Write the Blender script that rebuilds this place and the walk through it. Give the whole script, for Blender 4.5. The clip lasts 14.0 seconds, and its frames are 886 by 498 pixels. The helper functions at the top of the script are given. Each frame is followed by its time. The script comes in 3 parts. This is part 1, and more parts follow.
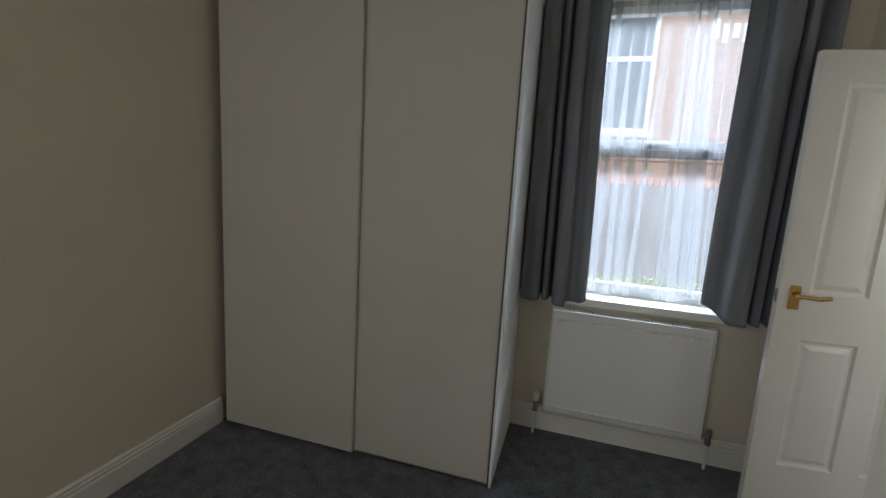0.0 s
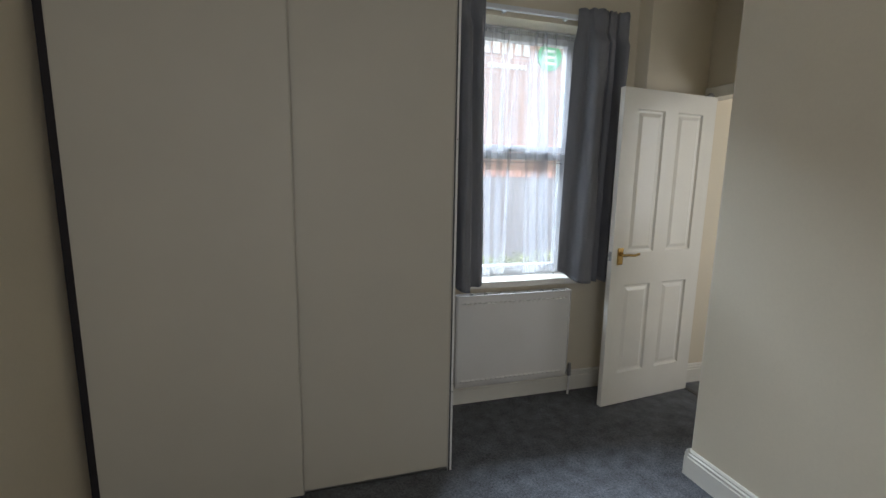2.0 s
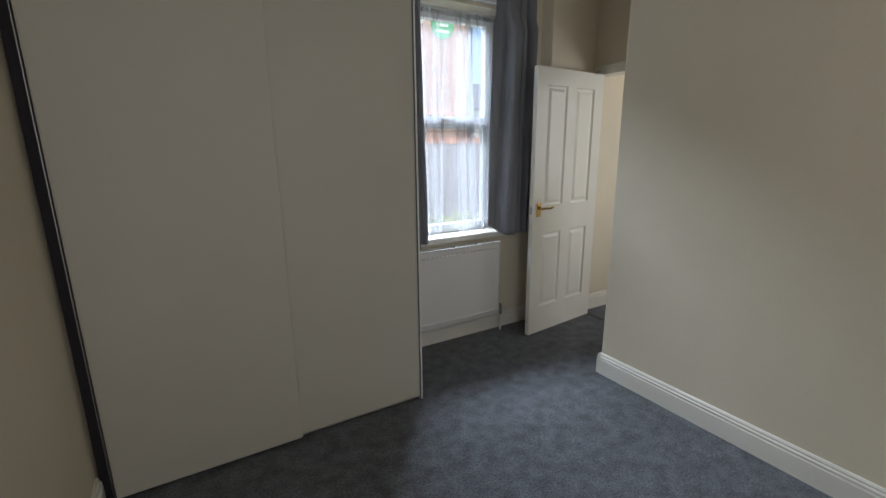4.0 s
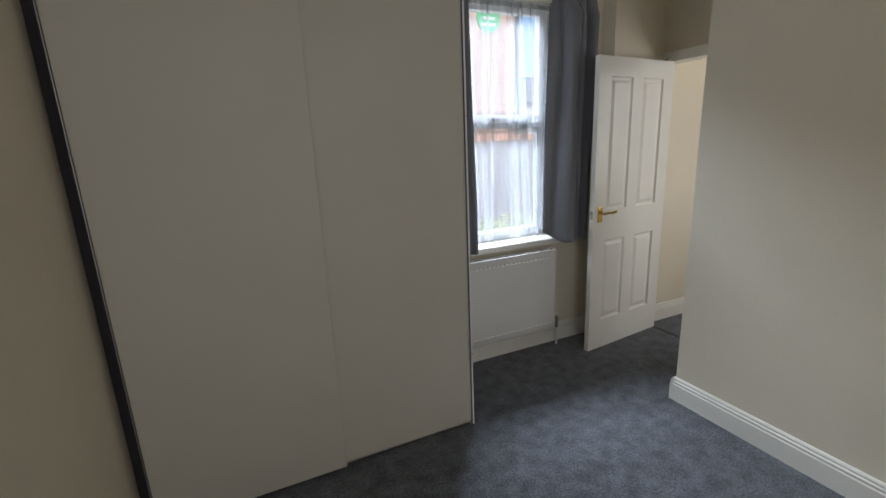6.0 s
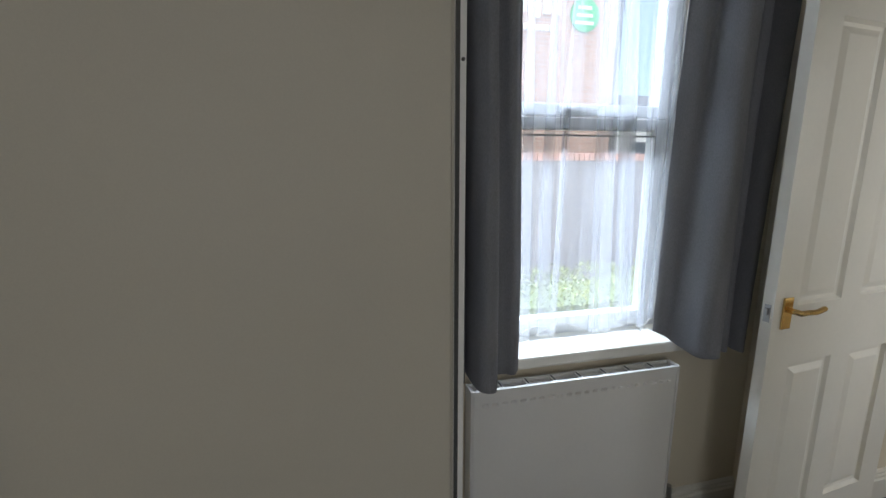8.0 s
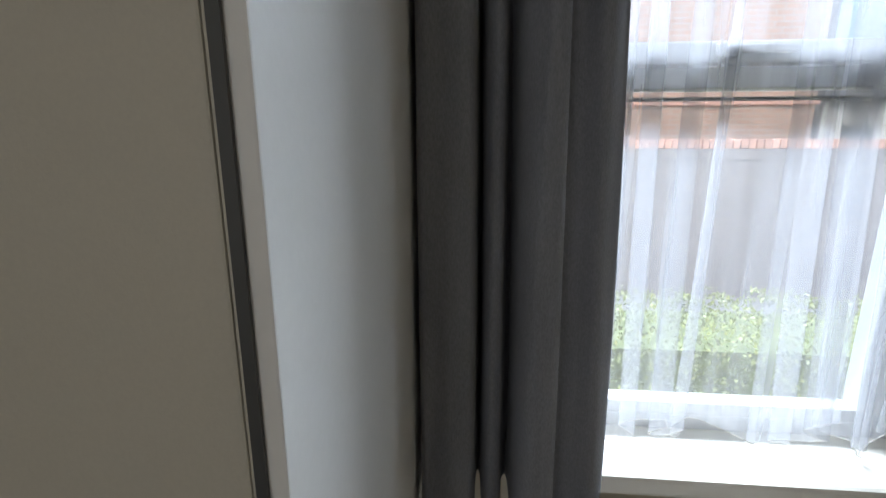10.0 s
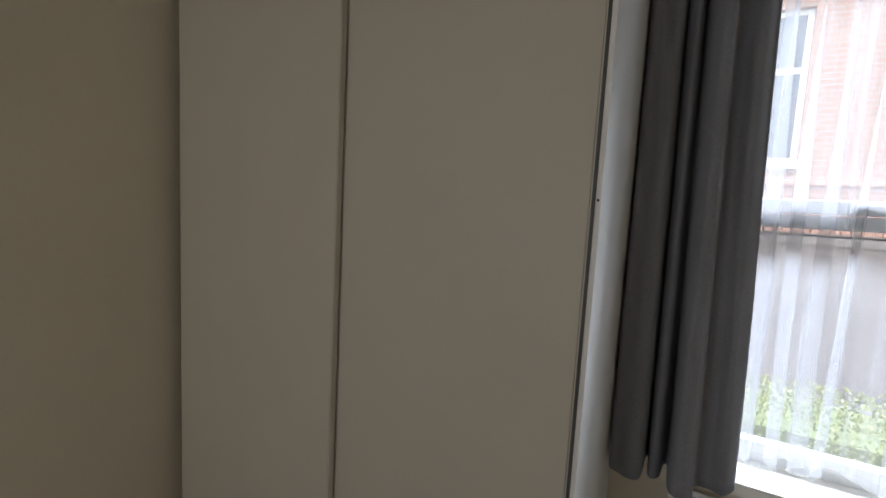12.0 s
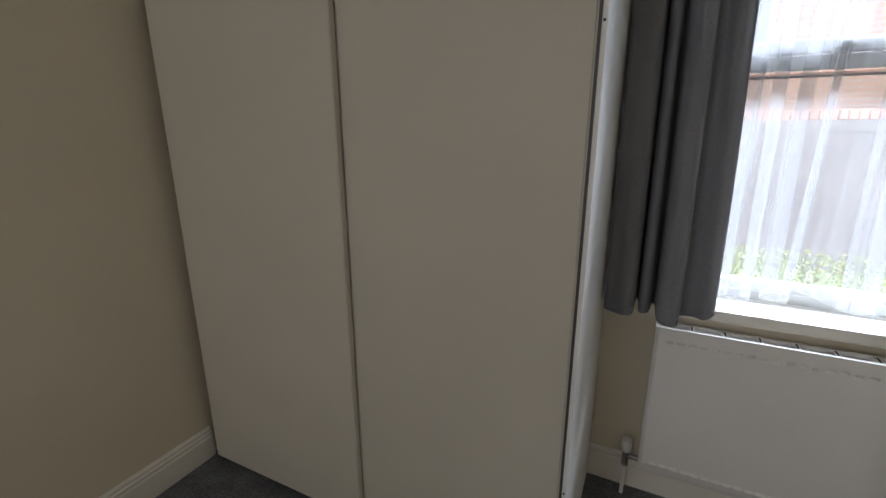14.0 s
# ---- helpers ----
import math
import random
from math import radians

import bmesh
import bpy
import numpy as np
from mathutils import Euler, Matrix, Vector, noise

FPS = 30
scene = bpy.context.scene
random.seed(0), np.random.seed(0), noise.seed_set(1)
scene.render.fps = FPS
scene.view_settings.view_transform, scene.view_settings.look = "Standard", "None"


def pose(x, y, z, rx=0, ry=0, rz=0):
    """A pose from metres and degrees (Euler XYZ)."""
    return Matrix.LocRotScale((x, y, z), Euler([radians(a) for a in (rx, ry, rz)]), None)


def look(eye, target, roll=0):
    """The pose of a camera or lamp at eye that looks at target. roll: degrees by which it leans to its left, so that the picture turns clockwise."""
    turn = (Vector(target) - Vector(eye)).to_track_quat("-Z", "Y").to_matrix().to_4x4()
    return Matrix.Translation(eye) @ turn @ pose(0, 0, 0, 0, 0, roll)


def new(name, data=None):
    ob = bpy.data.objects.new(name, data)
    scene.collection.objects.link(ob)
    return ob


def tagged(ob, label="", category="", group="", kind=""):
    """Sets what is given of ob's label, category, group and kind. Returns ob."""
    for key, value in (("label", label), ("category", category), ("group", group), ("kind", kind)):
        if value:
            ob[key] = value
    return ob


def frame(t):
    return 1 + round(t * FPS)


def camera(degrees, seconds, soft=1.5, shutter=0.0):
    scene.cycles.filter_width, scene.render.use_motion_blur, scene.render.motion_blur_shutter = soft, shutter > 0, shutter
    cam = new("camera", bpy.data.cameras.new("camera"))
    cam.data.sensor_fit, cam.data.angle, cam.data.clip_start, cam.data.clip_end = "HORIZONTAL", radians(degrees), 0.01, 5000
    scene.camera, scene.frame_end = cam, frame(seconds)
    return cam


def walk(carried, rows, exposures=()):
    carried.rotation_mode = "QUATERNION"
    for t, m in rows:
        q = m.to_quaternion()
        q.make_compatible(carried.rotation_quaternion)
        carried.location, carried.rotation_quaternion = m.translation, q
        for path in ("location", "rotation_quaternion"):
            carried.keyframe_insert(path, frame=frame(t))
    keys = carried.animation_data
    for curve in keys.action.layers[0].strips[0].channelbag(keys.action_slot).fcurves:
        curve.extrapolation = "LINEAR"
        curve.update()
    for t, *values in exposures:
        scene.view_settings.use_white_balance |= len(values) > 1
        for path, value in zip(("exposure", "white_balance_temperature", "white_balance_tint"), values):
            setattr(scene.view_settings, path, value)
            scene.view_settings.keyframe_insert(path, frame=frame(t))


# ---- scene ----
cam = camera(90.8, 14.0)
PATH = [
    (0, (0.25, -2.456, 1.396), (-0.314, -0.562, 1.086), 3.4),
    (0.5, (0.034, -2.449, 1.425), (-0.284, -0.492, 1.161), 3.3),
    (1, (-0.219, -2.427, 1.435), (-0.203, -0.442, 1.192), 2.6),
    (1.5, (-0.433, -2.456, 1.464), (-0.139, -0.498, 1.183), 1.8),
    (2, (-0.625, -2.52, 1.444), (-0.065, -0.626, 1.128), 1.0),
    (2.5, (-0.848, -2.551, 1.464), (-0.032, -0.764, 1.088), 0.5),
    (3, (-1.072, -2.604, 1.474), (-0.086, -0.922, 1.028), -0.0),
    (5.5, (-1.082, -2.721, 1.433), (-0.137, -1.026, 0.95), -2.2),
    (6, (-0.996, -2.478, 1.503), (-0.188, -0.71, 1.031), -2.3),
    (6.5, (-0.807, -2.192, 1.469), (-0.098, -0.372, 1.039), -1.5),
    (7, (-0.56, -1.883, 1.495), (0.047, -0.025, 1.069), -1.6),
    (7.2, (-0.503, -1.751, 1.462), (0.09, 0.115, 1.055), -1.2),
    (9.5, (0.221, -0.874, 1.461), (0.253, 1.086, 1.062), 0.1),
    (10, (0.107, -0.83, 1.453), (-0.061, 1.116, 1.024), -0.0),
    (10.5, (0.076, -0.842, 1.466), (-0.451, 1.04, 1.041), -0.3),
    (11, (0.111, -1.053, 1.503), (-0.753, 0.725, 1.198), -0.4),
    (11.5, (0.155, -1.333, 1.604), (-0.808, 0.419, 1.538), 3.8),
    (11.7, (0.162, -1.435, 1.617), (-0.8, 0.316, 1.517), 3.2),
    (12, (0.169, -1.568, 1.593), (-0.813, 0.163, 1.393), 3.1),
    (12.5, (0.216, -1.767, 1.447), (-0.756, -0.065, 1.05), 2.2),
    (13, (0.289, -1.895, 1.373), (-0.712, -0.255, 0.819), 0.5),
    (13.2, (0.296, -1.917, 1.369), (-0.715, -0.291, 0.792), -0.2),
    (13.5, (0.275, -1.884, 1.375), (-0.739, -0.258, 0.804), -0.4),
    (14, (0.131, -1.666, 1.4), (-0.718, 0.067, 0.875), -0.1),
]
walk(cam, [(t, look(e, g, r)) for t, e, g, r in PATH],
     exposures=[
         (0.0, 2.25, 5900, 9), (1.0, 2.4, 6050, 12), (3.0, 2.35, 5950, 10), (5.5, 2.5, 5950, 13), (7.2, 2.5, 5900, 10),
         (9.5, 2.25, 6000, 11), (10.5, 2.4, 6250, 12), (11.5, 2.4, 6300, 15), (12.5, 2.45, 6200, 14), (14.0, 2.55, 6150, 14)])

# ---------------------------------------------------------------- world and sun
world = bpy.data.worlds.new("sky")
scene.world = world
world.use_nodes = True
wn = world.node_tree.nodes
sky = wn.new("ShaderNodeTexSky")
sky.sky_type = "NISHITA"
sky.sun_disc = False
sky.sun_elevation = radians(50)
sky.sun_rotation = radians(200)
sky.air_density, sky.dust_density, sky.ozone_density = 1.0, 4.0, 1.0
wn["Background"].inputs["Strength"].default_value = 0.05
world.node_tree.links.new(sky.outputs[0], wn["Background"].inputs["Color"])

sun_data = bpy.data.lights.new("sun", "SUN")
sun_data.energy = 0.3
sun_data.angle = radians(12)
sun_data.color = (1.0, 0.96, 0.9)
sun = new("sun", sun_data)
sun.matrix_world = look((0, 0, 0), (0.28, 0.6, -0.8))


def stand_in_lamp(name, eye, target, w, h, watts, color):
    """An added area lamp that stands in for light from a window."""
    d = bpy.data.lights.new(name, "AREA")
    d.shape, d.size, d.size_y, d.energy, d.color = "RECTANGLE", w, h, watts, color
    ob = new(name, d)
    ob.matrix_world = look(eye, target)
    return ob


# area lamp added high outside, out of view, to strengthen the sky's light
stand_in_lamp("front_window_light", (1.2, 4.6, 5.75), (0.7, -0.4, 4.10), 6.0, 2.3, 640, (0.84, 0.93, 1.0))
# fill lamp added inside the room, before the assumed window behind
stand_in_lamp("rear_window_light", (-0.90, -4.21, 1.55), (0.55, -0.6, 1.35), 1.0, 1.4, 2.6, (1.0, 0.98, 0.94))
# fill lamp added at an invented hall window to brighten door and nook
stand_in_lamp("hall_window_light", (2.86, -1.72, 1.55), (1.9, -0.9, 1.35), 0.9, 1.2, 3.3, (1.0, 0.97, 0.91))

# ---------------------------------------------------------------- materials
def mat(name, color, rough=0.6, vary=0.06, scale=4.0, fine=0.0, fine_scale=150.0, bump=0.0,
        bump_scale=200.0, metal=0.0, per_object=0.0, spec=0.5, sheen=0.0, stretch=(1, 1, 1)):
    m = bpy.data.materials.new(name)
    m.use_nodes = True
    nt = m.node_tree
    n, l = nt.nodes, nt.links
    b = n["Principled BSDF"]
    b.inputs["Roughness"].default_value = rough
    b.inputs["Metallic"].default_value = metal
    b.inputs["Specular IOR Level"].default_value = spec
    b.inputs["Sheen Weight"].default_value = sheen
    tc = n.new("ShaderNodeTexCoord")
    mp = n.new("ShaderNodeMapping")
    mp.inputs["Scale"].default_value = stretch
    l.new(tc.outputs["Object"], mp.inputs["Vector"])
    big = n.new("ShaderNodeTexNoise")
    big.inputs["Scale"].default_value = scale
    big.inputs["Detail"].default_value = 5
    l.new(mp.outputs[0], big.inputs["Vector"])
    small = n.new("ShaderNodeTexNoise")
    small.inputs["Scale"].default_value = fine_scale
    small.inputs["Detail"].default_value = 3
    l.new(mp.outputs[0], small.inputs["Vector"])

    def ramp(src, amount):
        r = n.new("ShaderNodeMapRange")
        r.inputs["From Min"].default_value = 0.3
        r.inputs["From Max"].default_value = 0.7
        r.inputs["To Min"].default_value = 1 - amount
        r.inputs["To Max"].default_value = 1 + amount
        l.new(src, r.inputs["Value"])
        return r.outputs[0]

    mul = n.new("ShaderNodeMath")
    mul.operation = "MULTIPLY"
    l.new(ramp(big.outputs["Fac"], vary), mul.inputs[0])
    l.new(ramp(small.outputs["Fac"], fine), mul.inputs[1])
    value = mul.outputs[0]
    if per_object:
        info = n.new("ShaderNodeObjectInfo")
        r = n.new("ShaderNodeMapRange")
        r.inputs["To Min"].default_value = 1 - per_object
        r.inputs["To Max"].default_value = 1 + per_object
        l.new(info.outputs["Random"], r.inputs["Value"])
        m2 = n.new("ShaderNodeMath")
        m2.operation = "MULTIPLY"
        l.new(value, m2.inputs[0])
        l.new(r.outputs[0], m2.inputs[1])
        value = m2.outputs[0]
    sc = n.new("ShaderNodeVectorMath")
    sc.operation = "SCALE"
    sc.inputs[0].default_value = color
    l.new(value, sc.inputs["Scale"])
    l.new(sc.outputs[0], b.inputs["Base Color"])
    if bump:
        bn = n.new("ShaderNodeTexNoise")
        bn.inputs["Scale"].default_value = bump_scale
        bn.inputs["Detail"].default_value = 4
        l.new(mp.outputs[0], bn.inputs["Vector"])
        bp = n.new("ShaderNodeBump")
        bp.inputs["Strength"].default_value = bump
        bp.inputs["Distance"].default_value = 0.004
        l.new(bn.outputs["Fac"], bp.inputs["Height"])
        l.new(bp.outputs[0], b.inputs["Normal"])
    return m


WALL = mat("cream_wall_paint", (0.78, 0.70, 0.55), 0.75, 0.03, 2.0, 0.012, 90, 0.10, 260)
CEIL = mat("white_ceiling_paint", (0.78, 0.77, 0.73), 0.8, 0.02, 2.0, 0.01, 90, 0.08, 200)
GLOSS = mat("white_gloss_paint", (0.86, 0.83, 0.75), 0.28, 0.02, 5.0, 0.01, 60, 0.05, 45)
PANEL = mat("greige_door_laminate", (0.595, 0.558, 0.474), 0.55, 0.02, 3.0, 0.02, 400, 0.06, 700)
CARCASE = mat("white_melamine", (0.70, 0.67, 0.60), 0.42, 0.02, 3.0, 0.01, 300, 0.03, 500)
WHITE_SIDE = mat("white_side_panel", (0.87, 0.86, 0.84), 0.45, 0.03, 4.0, 0.01, 120, 0.03, 200)
HARDBOARD = mat("tan_back_board", (0.50, 0.38, 0.24), 0.7, 0.04, 4.0, 0.03, 300, 0.05, 400)
ALU = mat("brushed_aluminium", (0.45, 0.44, 0.43), 0.4, 0.05, 6.0, 0.04, 300, 0.02, 300, metal=1.0)
# near-black for shade painted into the wall gap and the grille slots
DARK = mat("painted_gap_shade", (0.03, 0.025, 0.027), 0.8, 0.1, 20.0)
CARPET = mat("charcoal_carpet", (0.116, 0.122, 0.135), 0.95, 0.34, 13.0, 0.45, 95, 1.0, 260, spec=0.1, sheen=0.22)
CURTAIN = mat("grey_velvet_curtain", (0.235, 0.236, 0.258), 0.8, 0.10, 9.0, 0.12, 420, 0.35, 500,
              spec=0.2, sheen=0.12, stretch=(1, 1, 0.35))
RAD = mat("white_radiator_enamel", (0.82, 0.80, 0.77), 0.35, 0.02, 3.0, 0.01, 80, 0.03, 60)
BRASS = mat("polished_brass", (0.72, 0.50, 0.20), 0.22, 0.06, 30.0, 0.05, 200, metal=1.0)
STEEL = mat("dull_steel", (0.40, 0.39, 0.38), 0.4, 0.08, 30.0, 0.05, 200, metal=1.0)
PVC = mat("white_window_plastic", (0.80, 0.81, 0.82), 0.3, 0.02, 4.0, 0.01, 100)
RUBBER = mat("black_glazing_gasket", (0.08, 0.08, 0.08), 0.7, 0.1, 30.0)
PLASTIC_AND_GAP = mat("dark_plastic_and_gap", (0.07, 0.07, 0.07), 0.5, 0.05, 30.0)
STRIP = mat("worn_threshold_metal", (0.09, 0.085, 0.08), 0.5, 0.2, 25.0, 0.1, 200, metal=0.3)
TAPE = mat("curtain_heading_tape", (0.62, 0.60, 0.55), 0.9, 0.1, 40.0, 0.15, 200)
COPING = mat("red_coping_brick", (0.60, 0.36, 0.30), 0.85, 0.15, 12.0, 0.15, 120, 0.4, 90, per_object=0.18)
RENDERED = mat("weathered_garden_wall", (0.25, 0.228, 0.238), 0.9, 0.14, 1.6, 0.10, 40, 0.3, 30)
ASPHALT = mat("grey_paving", (0.16, 0.155, 0.15), 0.9, 0.2, 2.0, 0.2, 60, 0.3, 80)
SIGNWHITE = mat("white_sign_lettering", (0.80, 0.80, 0.78), 0.5, 0.02, 8.0)
SIGNGREEN = mat("green_sign_disc", (0.12, 0.45, 0.22), 0.5, 0.05, 8.0)
FARGLASS = mat("dark_window_glass", (0.10, 0.12, 0.14), 0.1, 0.1, 3.0)
CABLE = mat("dark_cable", (0.05, 0.05, 0.05), 0.7, 0.1, 8.0)
FARWHITE = mat("pale_render_wall", (0.66, 0.66, 0.64), 0.8, 0.06, 1.5, 0.03, 20)
SLATE = mat("grey_roof_slate", (0.16, 0.16, 0.17), 0.8, 0.15, 2.0, 0.1, 20, 0.3, 12)


def brick_material(name, c1, c2, mortar):
    m = bpy.data.materials.new(name)
    m.use_nodes = True
    n, l = m.node_tree.nodes, m.node_tree.links
    b = n["Principled BSDF"]
    b.inputs["Roughness"].default_value = 0.9
    tc = n.new("ShaderNodeTexCoord")
    mp = n.new("ShaderNodeMapping")
    mp.inputs["Rotation"].default_value = (radians(-90), 0, 0)
    l.new(tc.outputs["Object"], mp.inputs["Vector"])
    t = n.new("ShaderNodeTexBrick")
    t.inputs["Scale"].default_value = 1.0
    t.inputs["Brick Width"].default_value = 0.225
    t.inputs["Row Height"].default_value = 0.075
    t.inputs["Mortar Size"].default_value = 0.010
    t.inputs["Color1"].default_value = (*c1, 1)
    t.inputs["Color2"].default_value = (*c2, 1)
    t.inputs["Mortar"].default_value = (*mortar, 1)
    l.new(mp.outputs[0], t.inputs["Vector"])
    l.new(t.outputs["Color"], b.inputs["Base Color"])
    bp = n.new("ShaderNodeBump")
    bp.invert = True
    bp.inputs["Strength"].default_value = 0.5
    bp.inputs["Distance"].default_value = 0.008
    l.new(t.outputs["Fac"], bp.inputs["Height"])
    l.new(bp.outputs[0], b.inputs["Normal"])
    return m


BRICK = brick_material("salmon_brickwork", (0.50, 0.335, 0.275), (0.45, 0.29, 0.235), (0.46, 0.40, 0.36))


def glass_material():
    m = bpy.data.materials.new("clear_glass")
    m.use_nodes = True
    n, l = m.node_tree.nodes, m.node_tree.links
    n.remove(n["Principled BSDF"])
    tr = n.new("ShaderNodeBsdfTransparent")
    tr.inputs[0].default_value = (0.95, 0.97, 0.96, 1)
    gl = n.new("ShaderNodeBsdfGlossy")
    gl.inputs["Roughness"].default_value = 0.02
    mx = n.new("ShaderNodeMixShader")
    mx.inputs[0].default_value = 0.05
    l.new(tr.outputs[0], mx.inputs[1])
    l.new(gl.outputs[0], mx.inputs[2])
    l.new(mx.outputs[0], n["Material Output"].inputs[0])
    return m


def net_material():
    """Sheer voile: part open weave, part threads that scatter and pass light."""
    m = bpy.data.materials.new("white_voile")
    m.use_nodes = True
    n, l = m.node_tree.nodes, m.node_tree.links
    n.remove(n["Principled BSDF"])
    tr = n.new("ShaderNodeBsdfTransparent")
    di = n.new("ShaderNodeBsdfDiffuse")
    di.inputs[0].default_value = (0.75, 0.76, 0.79, 1)
    tl = n.new("ShaderNodeBsdfTranslucent")
    tl.inputs[0].default_value = (0.48, 0.49, 0.52, 1)
    cloth = n.new("ShaderNodeMixShader")
    cloth.inputs[0].default_value = 0.5
    l.new(di.outputs[0], cloth.inputs[1])
    l.new(tl.outputs[0], cloth.inputs[2])
    tc = n.new("ShaderNodeTexCoord")
    mp = n.new("ShaderNodeMapping")
    mp.inputs["Scale"].default_value = (30, 30, 1)
    l.new(tc.outputs["Object"], mp.inputs["Vector"])
    ns = n.new("ShaderNodeTexNoise")
    ns.inputs["Scale"].default_value = 1.0
    ns.inputs["Detail"].default_value = 3
    l.new(mp.outputs[0], ns.inputs["Vector"])
    r = n.new("ShaderNodeMapRange")
    r.inputs["From Min"].default_value = 0.3
    r.inputs["From Max"].default_value = 0.7
    r.inputs["To Min"].default_value = 0.13
    r.inputs["To Max"].default_value = 0.40
    l.new(ns.outputs["Fac"], r.inputs["Value"])
    mx = n.new("ShaderNodeMixShader")
    l.new(r.outputs[0], mx.inputs[0])
    l.new(tr.outputs[0], mx.inputs[1])
    l.new(cloth.outputs[0], mx.inputs[2])
    l.new(mx.outputs[0], n["Material Output"].inputs[0])
    return m


def leaf_material():
    m = mat("hedge_leaf", (0.27, 0.29, 0.10), 0.5, 0.3, 6.0)
    n, l = m.node_tree.nodes, m.node_tree.links
    geo = n.new("ShaderNodeNewGeometry")
    hs = n.new("ShaderNodeMapRange")
    hs.inputs["To Min"].default_value = 0.55
    hs.inputs["To Max"].default_value = 1.5
    l.new(geo.outputs["Random Per Island"], hs.inputs["Value"])
    sc = n.new("ShaderNodeVectorMath")
    sc.operation = "SCALE"
    b = n["Principled BSDF"]
    l.new(b.inputs["Base Color"].links[0].from_socket, sc.inputs[0])
    l.new(hs.outputs[0], sc.inputs["Scale"])
    l.new(sc.outputs[0], b.inputs["Base Color"])
    return m


GLASS = glass_material()
NET = net_material()
LEAF = leaf_material()


# ---------------------------------------------------------------- mesh helpers
def add_box(bm, lo, hi, bevel=0.0):
    c = [(a + b) / 2 for a, b in zip(lo, hi)]
    d = [abs(b - a) for a, b in zip(lo, hi)]
    r = bmesh.ops.create_cube(bm, size=1, matrix=Matrix.Translation(c) @ Matrix.Diagonal((*d, 1)))
    if bevel:
        es = list({e for v in r["verts"] for e in v.link_edges})
        bmesh.ops.bevel(bm, geom=es, offset=bevel, segments=2, affect="EDGES", profile=0.6)
    return bm


def boxes(*list_of, bevel=0.0):
    bm = bmesh.new()
    for lo, hi in list_of:
        add_box(bm, lo, hi, bevel)
    return bm


def add_cyl(bm, a, b, r, seg=16, r2=None):
    a, b = Vector(a), Vector(b)
    m = Matrix.Translation((a + b) / 2) @ (b - a).to_track_quat("Z", "Y").to_matrix().to_4x4()
    bmesh.ops.create_cone(bm, cap_ends=True, segments=seg, radius1=r, radius2=r if r2 is None else r2,
                          depth=(b - a).length, matrix=m)
    return bm


def cyls(*list_of, r=0.01, seg=16):
    bm = bmesh.new()
    for a, b in list_of:
        add_cyl(bm, a, b, r, seg)
    return bm


def mesh_of(name, bm, material, smooth=False):
    me = bpy.data.meshes.new(name)
    bmesh.ops.recalc_face_normals(bm, faces=bm.faces)
    bm.to_mesh(me)
    bm.free()
    me.materials.append(material)
    if smooth:
        for p in me.polygons:
            p.use_smooth = True
    return me


def structure(name, bm, material, label, category, smooth=False):
    return tagged(new(name, mesh_of(name, bm, material, smooth)), label, category, kind="structure")


def thing(name, label, category, at=(0, 0, 0), group="", kind=""):
    ob = new(name)
    ob.location = at
    ob.empty_display_size = 0.1
    return tagged(ob, label, category, group, kind)


def part(name, bm, material, parent, label="", smooth=False):
    """One mesh under a thing; its coordinates are those of the world for things at the origin."""
    ob = new(name, mesh_of(name, bm, material, smooth))
    ob.parent = parent
    if label:
        ob["label"] = label
    return ob


def sweep(profile, a, b):
    """A straight moulding: the profile (out, up) runs from a to b on the floor, out to the left of the way."""
    a, b = Vector((*a, 0)), Vector((*b, 0))
    way = (b - a).normalized()
    out = Vector((-way.y, way.x, 0))
    bm = bmesh.new()
    ends = []
    for p in (a, b):
        ends.append([bm.verts.new(p + out * o + Vector((0, 0, z))) for o, z in profile])
    n = len(profile)
    for i in range(n):
        j = (i + 1) % n
        bm.faces.new((ends[0][i], ends[0][j], ends[1][j], ends[1][i]))
    bm.faces.new(ends[0])
    bm.faces.new(ends[1][::-1])
    return bm


def catmull(points, steps):
    """A smooth line through a few points."""
    pts = [points[0], *points, points[-1]]
    line = []
    for i in range(1, len(pts) - 2):
        p0, p1, p2, p3 = (Vector(p) for p in pts[i - 1:i + 3])
        for k in range(steps):
            t = k / steps
            line.append(0.5 * (2 * p1 + (p2 - p0) * t + (2 * p0 - 5 * p1 + 4 * p2 - p3) * t * t
                               + (3 * p1 - p0 - 3 * p2 + p3) * t ** 3))
    line.append(Vector(points[-1]))
    return line


# ---------------------------------------------------------------- structure
H = 2.65          # ceiling
XL = -1.530       # wall beside the wardrobe
XR = 1.140        # partition on the other side
YB = -4.30        # wall behind
XD = 1.880        # doorway
YN = -0.963       # return wall of the nook
YH = -0.120       # wall of nook and hall, set forward
WX0, WX1, WZ0, WZ1 = 0.22, 1.06, 0.800, 2.385   # window opening

structure("floor", boxes(((XL - 0.2, YB - 0.2, -0.15), (XD, 0.1, 0.0))), CARPET,
          "charcoal grey short-pile carpet, slightly worn and mottled", "carpet")
structure("floor_hall", boxes(((XD + 0.002, -3.5, -0.15), (2.9, 0.1, 0.0)), ((2.9, -1.15, -0.15), (4.7, 0.1, 0.0))), CARPET,
          "charcoal grey carpet of the hall", "carpet")
structure("wall_window", boxes(
    ((XL - 0.2, 0, 0), (WX0, 0.26, H)), ((WX1, 0, 0), (1.40, 0.26, H)),
    ((WX0, 0, WZ1), (WX1, 0.26, H)), ((WX0, 0, 0), (WX1, 0.26, WZ0 - 0.03))), WALL,
    "cream painted wall with a deep window opening", "wall")
